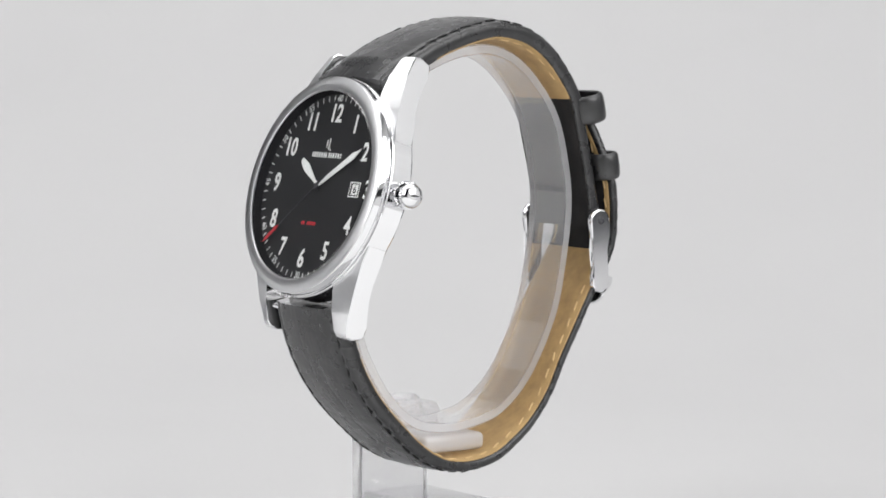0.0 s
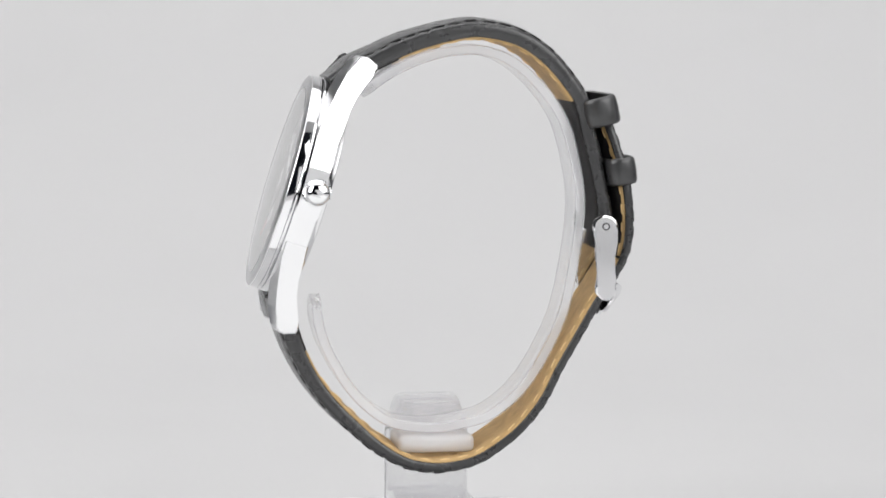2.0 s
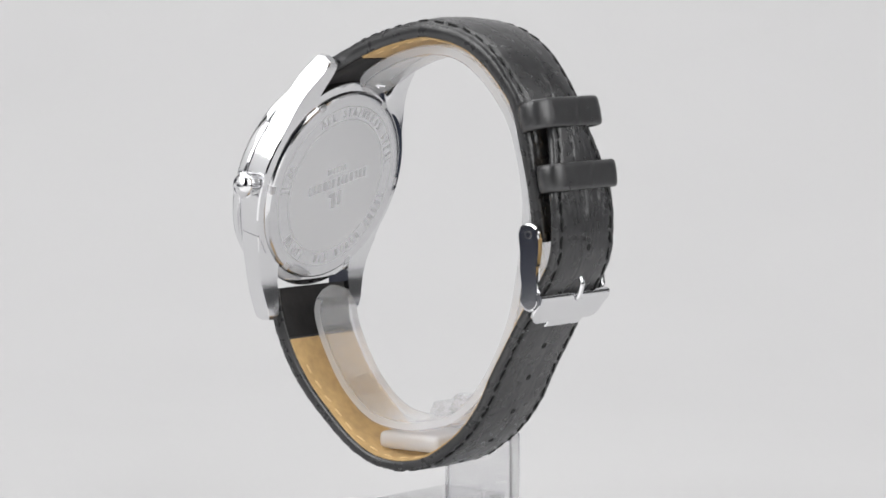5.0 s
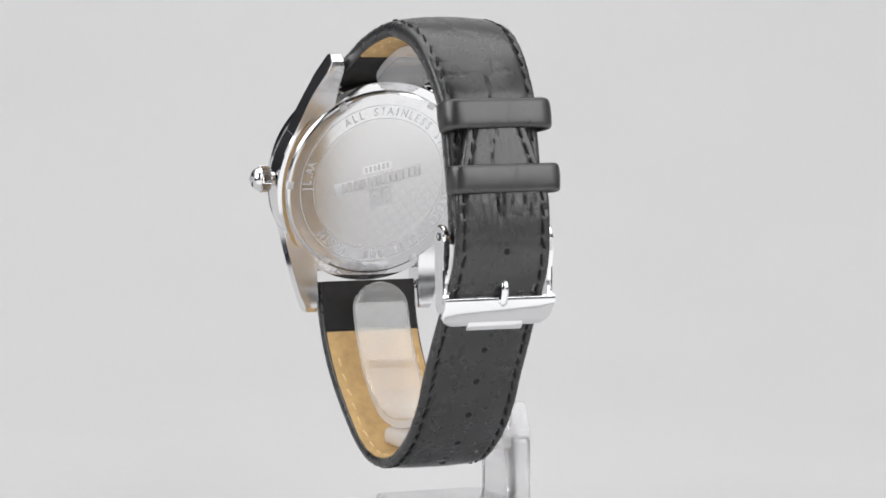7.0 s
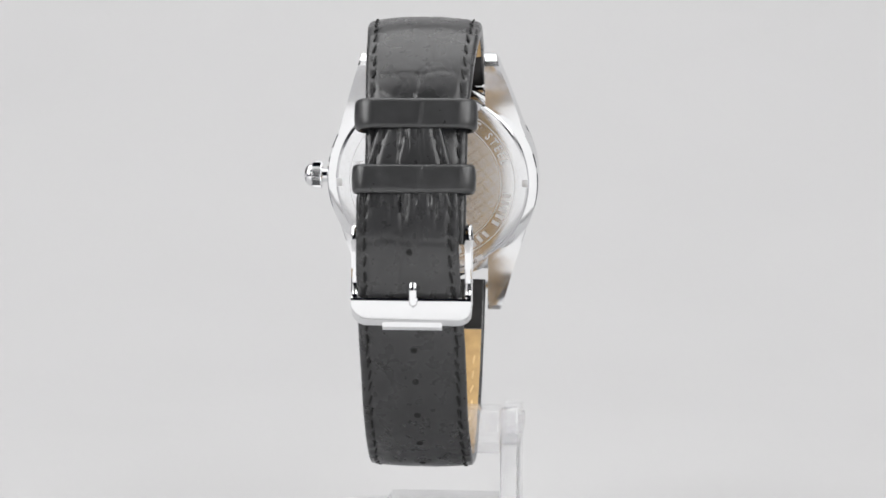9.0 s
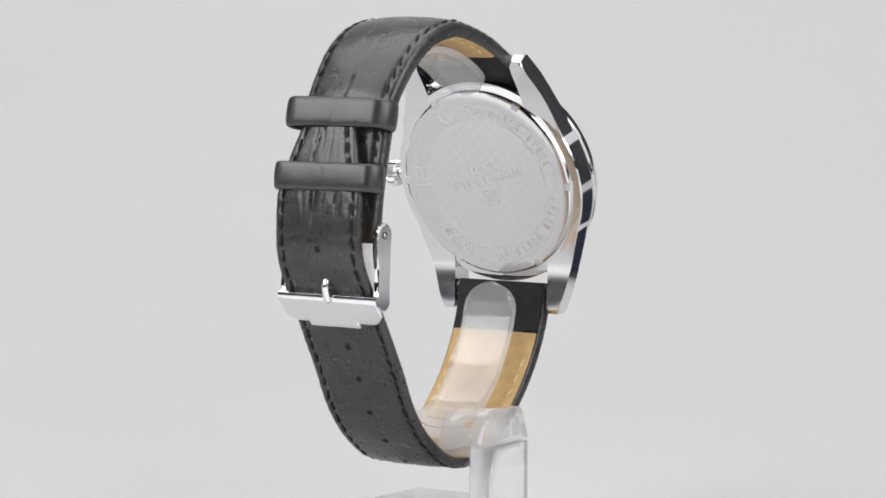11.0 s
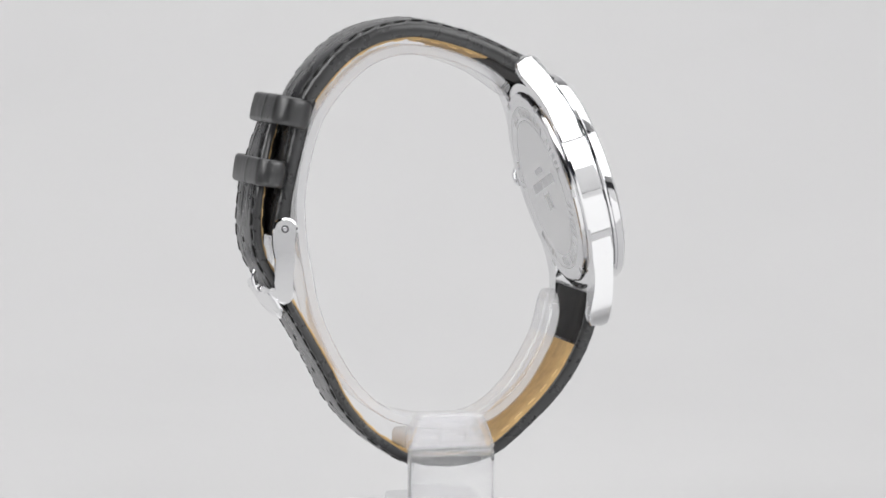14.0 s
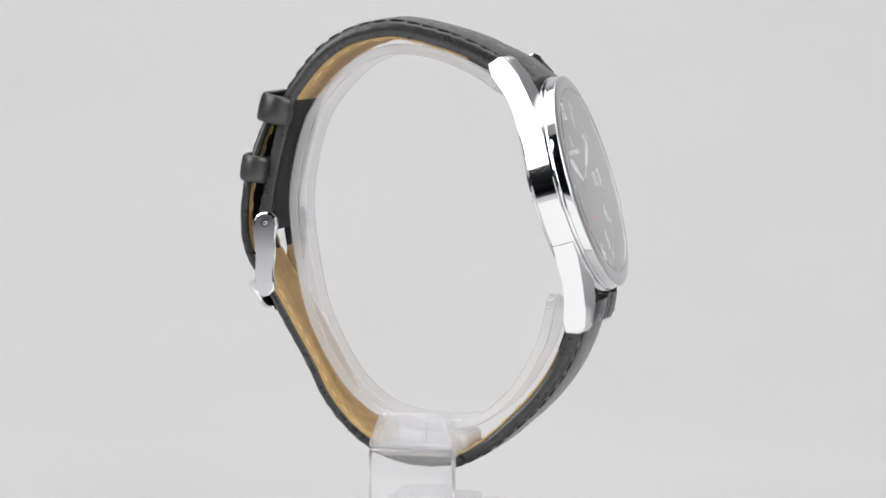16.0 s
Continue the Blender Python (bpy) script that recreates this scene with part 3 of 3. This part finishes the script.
def stitches(parent, data, s0, s1, half_at, height_at, mesh, name, step=2.6, inset=1.5):
    rng = random.Random(5)
    n = int((s1 - s0) / step)
    for side in (-1, 1):
        for i in range(n):
            s = s0 + (i + 0.5) * step
            y = side * (half_at(s) - inset) + rng.uniform(-0.09, 0.09)
            shared(name, mesh, parent, frame_at(data, s + rng.uniform(-0.15, 0.15), y, height_at(s) + rng.uniform(-0.08, 0.03), side * 9 + rng.uniform(-9, 9)))


UP_IN = [(-19.2, 67.25), (-17.2, 68.2), (-12.5, 70.4), (-6.9, 73.1), (-2.0, 74.8), (3.0, 76.0), (6.9, 76.3), (12.9, 75.0), (17.8, 71.9), (22.0, 67.2), (23.9, 64.0), (25.3, 58.6), (26.7, 53.0), (27.7, 48.0), (28.1, 44.0), (28.2, 41.6)]
LOW_IN = [(-26.6, 30.5), (-25.9, 26.4), (-24.4, 21.8), (-22.2, 17.4), (-19.0, 13.0), (-15.3, 9.2), (-11.0, 5.3), (-6.6, 2.6), (-2.7, 1.6), (1.3, 1.6), (5.6, 2.6), (9.2, 4.7), (13.2, 7.9), (17.1, 12.8), (19.9, 18.3), (23.1, 23.9), (26.3, 29.4), (29.2, 34.0), (31.6, 38.4), (32.3, 43.0), (31.9, 49.0), (30.3, 56.5), (27.7, 63.8)]


LOW_LENGTH = float(spline(LOW_IN)[2][-1])
TAIL = LOW_LENGTH - 27


def up_half(s):
    return 9.95 if s < 30 else lerp(9.95, 8.75, (s - 30) / 22)


def up_edge(s):
    if s < 5:
        return lerp(2.1, 2.7, s / 5)
    return lerp(2.7, 2.0, (s - 40) / 20) if s < 66 else lerp(2.0, 3.0, (s - 66) / 8)


def up_mid(s):
    if s < 5:
        return lerp(2.6, 4.05, s / 5)
    return lerp(4.2, 3.6, s / 20) if s < 45 else lerp(3.6, 3.4, (s - 45) / 15)


def low_half(s):
    e = LOW_LENGTH - s
    if e < 15:
        return lerp(8.75, 4.6, (15 - e) / 15)
    return lerp(9.6, 9.2, s / 60) - lerp(0.0, 0.45, (42 - e) / 20)


def low_lift(s):
    return lerp(0.0, 0.5, (s - 30) / 30)


def low_edge(s):
    return lerp(2.75, 2.0, s / 35) - low_lift(s)


def low_mid(s):
    return lerp(4.0, 2.45, s / 32) - low_lift(s)


def tail_wrinkle(s):
    e = LOW_LENGTH - s
    return max(0.05, 1.5 * math.exp(-((e - 15.5) / 3.2) ** 2), 0.3 if e < 12 else 0.0)


upper, *UP = strap("upper_strap", -0.85, UP_IN, 1, up_half, up_edge, up_mid, 2.0, "short padded black embossed leather strap", shift_at=lambda s: lerp(-1.3, 0.0, (s - 4) / 32))
lower, *LOW = strap("lower_strap", -1.7, LOW_IN, -1, low_half, low_edge, low_mid, 7.0, "long black embossed leather strap with punched holes", tail_wrinkle, low_lift, lambda s: lerp(-0.6, 0.0, (s - 12) / 40))
lining("lug_lining", UP, 0, 12.7, up_half, LEATHER_EDGE, upper, "black leather lining")
FOLD = s_near(UP, 23.2, 65.2)
lining("tan_lining", UP, 12.7, FOLD, up_half, TAN, upper, "tan leather lining")
lining("fold_lining", UP, FOLD, 200, up_half, LEATHER_EDGE, upper, "black leather lining")
lining("lug_lining", LOW, 0, 9.6, low_half, LEATHER_EDGE, lower, "black leather lining")
lining("tan_lining", LOW, 9.6, TAIL, low_half, TAN, lower, "tan leather lining")
lining("tail_lining", LOW, TAIL, LOW_LENGTH - 1, lambda s: low_half(s) - 0.55, TAN, lower, "tan leather lining")
# added black bulge that stands in for the shaded gap under the tail
lining("tail_gap_filler", LOW, TAIL - 0.5, LOW_LENGTH - 2, lambda s: low_half(s) * 0.86, LEATHER_EDGE, lower, "black filler added for the gap's shade", 1.7)
stitches(upper, UP, 6.7, UP[3][-1] - 3, up_half, lambda s: up_edge(s) + 0.30, STITCH, "stitch")
stitches(lower, LOW, 4.5, LOW[3][-1] - 2, low_half, lambda s: low_edge(s) + 0.16, STITCH, "stitch")
stitches(upper, UP, 14.2, FOLD - 1, up_half, lambda s: -0.22, STITCH_IN, "lining_stitch", 3.4, 1.7)
stitches(lower, LOW, 14, 122, low_half, lambda s: -0.22, STITCH_IN, "lining_stitch", 3.4, 1.7)

# punched holes: pit shade painted as dark discs with a pressed rim, found along the strap
hole = mesh_of("punched_hole", lathe([(0, 0.03), (0.38, 0.05), (0.46, 0.10), (0.60, 0.04), (0.60, -0.3)], 20), HOLE_SHADE)


for x, z in ((32.3, 41.0), (24.0, 23.5), (20.7, 17.4), (17.2, 11.8), (12.6, 6.5), (6.6, 2.4)):
    s0 = s_near(LOW, x, z)
    shared("punched_hole", hole, lower, frame_at(LOW, s0, 0.4, low_mid(s0) - 0.02))


# ---- keepers: flat leather loops
def keeper(name, cx, cz, wx, half, height, thick, lean, yaw, label):
    """A loop round the strap layers: a rounded rectangle wx deep and 2*half wide, height tall, leaning with the strap."""
    def ring(w, h, r, z, rough):
        out = []
        for q, (qx, qy) in enumerate(((1, 1), (-1, 1), (-1, -1), (1, -1))):
            for k in range(7):
                a = q * math.pi / 2 + k * math.pi / 12
                px, py = qx * (w - r) + r * math.cos(a), qy * (h - r) + r * math.sin(a)
                out.append((px, py))
        full = []
        for i, (px, py) in enumerate(out):
            full.append((px, py))
            if i % 7 == 6:
                qx, qy = out[(i + 1) % len(out)]
                full += [(px + (qx - px) * k / 31, py + (qy - py) * k / 31) for k in range(1, 31)]
        skin = []
        for px, py in full:
            wr = rough * noise.noise((px * 0.5 + cx, py * 0.4, z * 0.5))
            wr -= 2.6 * rough * math.exp(-((py - 0.5 - 0.15 * z) / 0.28) ** 2) + rough * max(0.0, noise.noise((cx, py * 0.35, z * 2.2))) * (1.2 if py < 0 else 0.5)
            skin.append((px + math.copysign(wr, px), py + math.copysign(wr, py) * 0.5, z))
        return skin
    rows = []
    hh = height / 2
    round_r = wx / 2 - 0.2
    for z, g in ((-hh, -0.6), (-hh + 0.1, -0.3), (-hh + 0.4, -0.08), (-hh + 0.9, 0.02), (-hh * 0.35, 0.06), (0, 0.1), (hh * 0.35, 0.06), (hh - 0.9, 0.02), (hh - 0.4, -0.08), (hh - 0.1, -0.3), (hh, -0.6)):
        rows.append(ring(wx / 2 + g, half + g, round_r + g, z, 0.05))
    for z, g in ((hh, 0.3), (hh - 0.2, 0.0), (-hh + 0.2, 0.0), (-hh, 0.3)):
        rows.append(ring(wx / 2 - thick + g, half - thick + g, round_r - thick + g, z, 0.0))
    rows.append(rows[0])
    bm = grid_bm(rows, True, False)
    bmesh.ops.remove_doubles(bm, verts=bm.verts, dist=1e-5)
    at = Matrix.Translation((cx, YC + 0.9, cz)) @ Matrix.Rotation(radians(yaw), 4, "Z") @ Matrix.Rotation(radians(lean), 4, "Y")
    return part(name, bm, LEATHER_SMOOTH, watch, label, at, 50)


keeper("keeper", 27.95, 63.3, 6.6, 10.45, 5.2, 0.8, -13, 4.0, "black leather keeper loop")
keeper("keeper", 31.8, 52.7, 5.2, 10.45, 4.9, 0.8, -8, 3.5, "black leather keeper loop")


# ---- buckle: two curved side plates, a slanted front bar with a lip, pivot bar and tongue
def side_plate():
    right = [(31.25, 42.3), (31.2, 40.0), (30.75, 37.5), (30.4, 35.0), (30.6, 33.4), (31.2, 32.2), (31.3, 31.2), (30.7, 30.2)]
    left = [(29.3, 29.6), (28.2, 30.0), (27.3, 31.0), (27.25, 32.4), (27.7, 34.5), (27.8, 37.0), (27.4, 39.8), (26.75, 42.4)]
    arc = [(29.0 - 2.3 * math.cos(a), 43.0 + 2.1 * math.sin(a)) for a in np.linspace(0.1, math.pi - 0.1, 9)]
    return right + left + arc


buckle = None
for y0 in (-10.3, 9.1):
    bm = prism([(x, z) for x, z in side_plate()], 0, 1.1, 0.42, 2)
    at = Matrix(((1, 0, 0, 0), (0, 0, 1, YC + 0.45 + y0), (0, 1, 0, 0), (0, 0, 0, 1)))
    if buckle is None:
        buckle = part("buckle", bm, STEEL_BUCKLE, watch, "polished steel tang buckle", at, 17)
    else:
        part("side_plate", bm, STEEL_BUCKLE, buckle, "", at, 17)
for y0 in (-10.25, 10.25):
    at = Matrix.Translation((29.1, YC + 0.45 + y0, 43.0)) @ Matrix.Rotation(radians(90), 4, "X")
    part("rivet", lathe([(0, -0.12), (0.2, -0.14), (0.36, -0.13), (0.44, -0.05), (0.44, 0.2), (0, 0.2)], 20), STEEL, buckle, "", at)
    part("rivet_ring", lathe([(0.46, -0.06), (0.50, -0.1), (0.64, -0.1), (0.68, -0.06), (0.68, 0.2), (0.46, 0.2)], 20), STEEL_DARK, buckle, "", at)
bar_poly = [(31.0, 32.7), (31.5, 32.75), (31.9, 32.5), (32.0, 31.9), (31.75, 31.1), (30.3, 28.7), (29.6, 27.7), (29.2, 27.5), (28.7, 27.8), (29.0, 28.6), (30.1, 30.4), (30.5, 31.4)]
at = Matrix(((1, 0, 0, 0), (0, 0, 1, YC + 0.45), (0, 1, 0, 0), (0, 0, 0, 1)))


def front_bar():
    """The bar across, its lower corners rounded off towards both sides."""
    rows = []
    for y in (-10.25, -10.18, -10.0, -9.7, -9.3, -8.8, -8.2, -7.6, -4, 0, 4, 7.6, 8.2, 8.8, 9.3, 9.7, 10.0, 10.18, 10.25):
        q = max(0.0, (abs(y) - 7.6) / 2.65)
        k = 0.55 * (1 - math.sqrt(max(0.0, 1 - q * q)))
        rows.append([(x + (31.2 - x) * k * (z < 31.0), z + (31.6 - z) * k * (z < 31.0), y) for x, z in bar_poly])
    return grid_bm(rows, True, True)


part("front_bar", front_bar(), STEEL_BUCKLE, buckle, "", at, 30)
part("bar_lip", prism([(30.15, 28.7), (29.6, 27.3), (28.9, 26.6), (28.4, 27.0), (29.1, 28.4)], -5.2, 5.2, 0.25, 2), STEEL_BUCKLE, buckle, "", at, 17)
part("pivot_bar", lathe([(0, -10.2), (0.6, -10.2), (0.6, 10.2), (0, 10.2)], 14), STEEL_BUCKLE, buckle, "", Matrix.Translation((29.1, YC + 0.45, 43.0)) @ Matrix.Rotation(radians(90), 4, "X"))


def tongue():
    """A slim round pin that comes out of the punched hole and bends down over the bar."""
    pts, tan, along = spline([(31.6, 35.9), (32.65, 35.1), (32.95, 34.0), (32.7, 32.8), (32.35, 31.8), (31.9, 31.0)], 0.25)
    rows = []
    for i in range(len(pts)):
        r = 0.52 if i < len(pts) - 2 else 0.52 - 0.2 * (i - len(pts) + 3)
        nx, nz = -tan[i, 1], tan[i, 0]
        rows.append([(pts[i, 0] + nx * r * math.sin(a) * 0.75, pts[i, 1] + nz * r * math.sin(a) * 0.75, r * 1.3 * math.cos(a)) for a in np.linspace(0, 2 * math.pi, 14, endpoint=False)])
    return grid_bm(rows, True, True)


part("tongue", tongue(), STEEL_BUCKLE, buckle, "polished steel tongue", at @ Matrix.Translation((0, 0, 0.4)), 60)

# ---- clear stand: C-shaped band, carrying arm, post and foot
stand = tagged(new("watch_stand"), "clear acrylic C-shaped watch display stand on a turntable", "display stand")
RING = [(-14.3, 67.0), (-11.1, 69.7), (-7.4, 71.9), (-2.3, 73.9), (3.0, 75.0), (8.1, 74.9), (13.4, 72.9), (18.5, 68.5), (23.0, 62.0), (25.5, 53.1), (26.2, 45.0), (24.9, 34.8), (22.5, 25.1), (16.8, 14.6), (10.3, 8.6), (3.6, 6.5), (-2.8, 6.0), (-9.6, 7.4), (-15.9, 12.6), (-20.7, 20.4), (-22.5, 25.9), (-22.8, 30.6)]


def ring_bm():
    pts, tan, s = spline(RING, 0.8)
    nrm = np.stack([-tan[:, 1], tan[:, 0]], 1)
    rows = []
    for i in range(len(pts)):
        e = min(s[i], s[-1] - s[i])
        half = 5.3 if e > 5.3 else max(0.4, math.sqrt(max(0, 5.3 ** 2 - (5.3 - e) ** 2)))
        t = 1.9
        row = [(-half, -t + 0.3), (-half, -0.3), (-half + 0.3, 0), (half - 0.3, 0), (half, -0.3), (half, -t + 0.3), (half - 0.3, -t), (-half + 0.3, -t)]
        rows.append([(pts[i, 0] + nrm[i, 0] * n, YC + y, pts[i, 1] + nrm[i, 1] * n) for y, n in row])
    return grid_bm(rows, True, True)


band = part("band", ring_bm(), ACRYLIC, stand, "clear curved band with frosted cut edges", None, 30)
band.data.materials.append(ACRYLIC_FROST)
for p in band.data.polygons:
    if abs(p.normal.y) > 0.8:
        p.material_index = 1
part("saddle", box(-7.4, 6.4, -7.0, 5.4, 2.4, 5.6, 1.1, 3), ACRYLIC_WHITE, stand)
tip = Matrix(((1, 0, 0, 0), (0, 0, 1, 0), (0, 1, 0, 0), (0, 0, 0, 1)))
part("arm", prism([(x, z) for x, z in [(-7.0, 2.4), (6.8, 2.4), (6.8, 6.0), (5.0, 9.9), (-4.4, 9.9), (-6.2, 6.0)]], 5.5, 12.4, 0.5, 3), ACRYLIC, stand, "", tip)
part("post_head", prism([(-7.2, 4.3), (8.0, 4.3), (8.0, 5.0), (6.2, 9.9), (5.2, 10.6), (-4.4, 10.6), (-5.4, 9.9), (-7.2, 5.0)], 12.5, 15.7, 0.5, 3), ACRYLIC_HAZY, stand, "clear bevelled head of the post, haze in place of refraction", tip)
part("post", prism([(-7.2, -12.6), (8.0, -12.6), (8.0, 4.25), (-7.2, 4.25)], 12.5, 15.7, 0.5, 3), ACRYLIC_SOLID, stand, "", tip)
for x in (-2.2, 3.0):
    part("peg", box(x - 0.45, x + 0.45, 15.5, 16.3, 5.6, 9.0, 0.2), ACRYLIC_SOLID, stand)
part("foot", box(-7.2, 7.2, -8.5, 12.4, -12.8, -6.4, 0.7, 3), ACRYLIC_HAZY, stand)

turntable = tagged(part("turntable", lathe([(0, -12.9), (41, -12.9), (41.8, -13.2), (42, -13.8), (42, -17.4), (0, -17.4)], 128), DISC, None), "round white turntable plate under the clear stand", "turntable")


# ---- everything on the table turns with it
def motions():
    rows = [(t, pose(0, 0, 0, 0, 0, a)) for t, a in TURN]
    for thing in (watch, stand, turntable):
        walk(thing, rows)


motions()
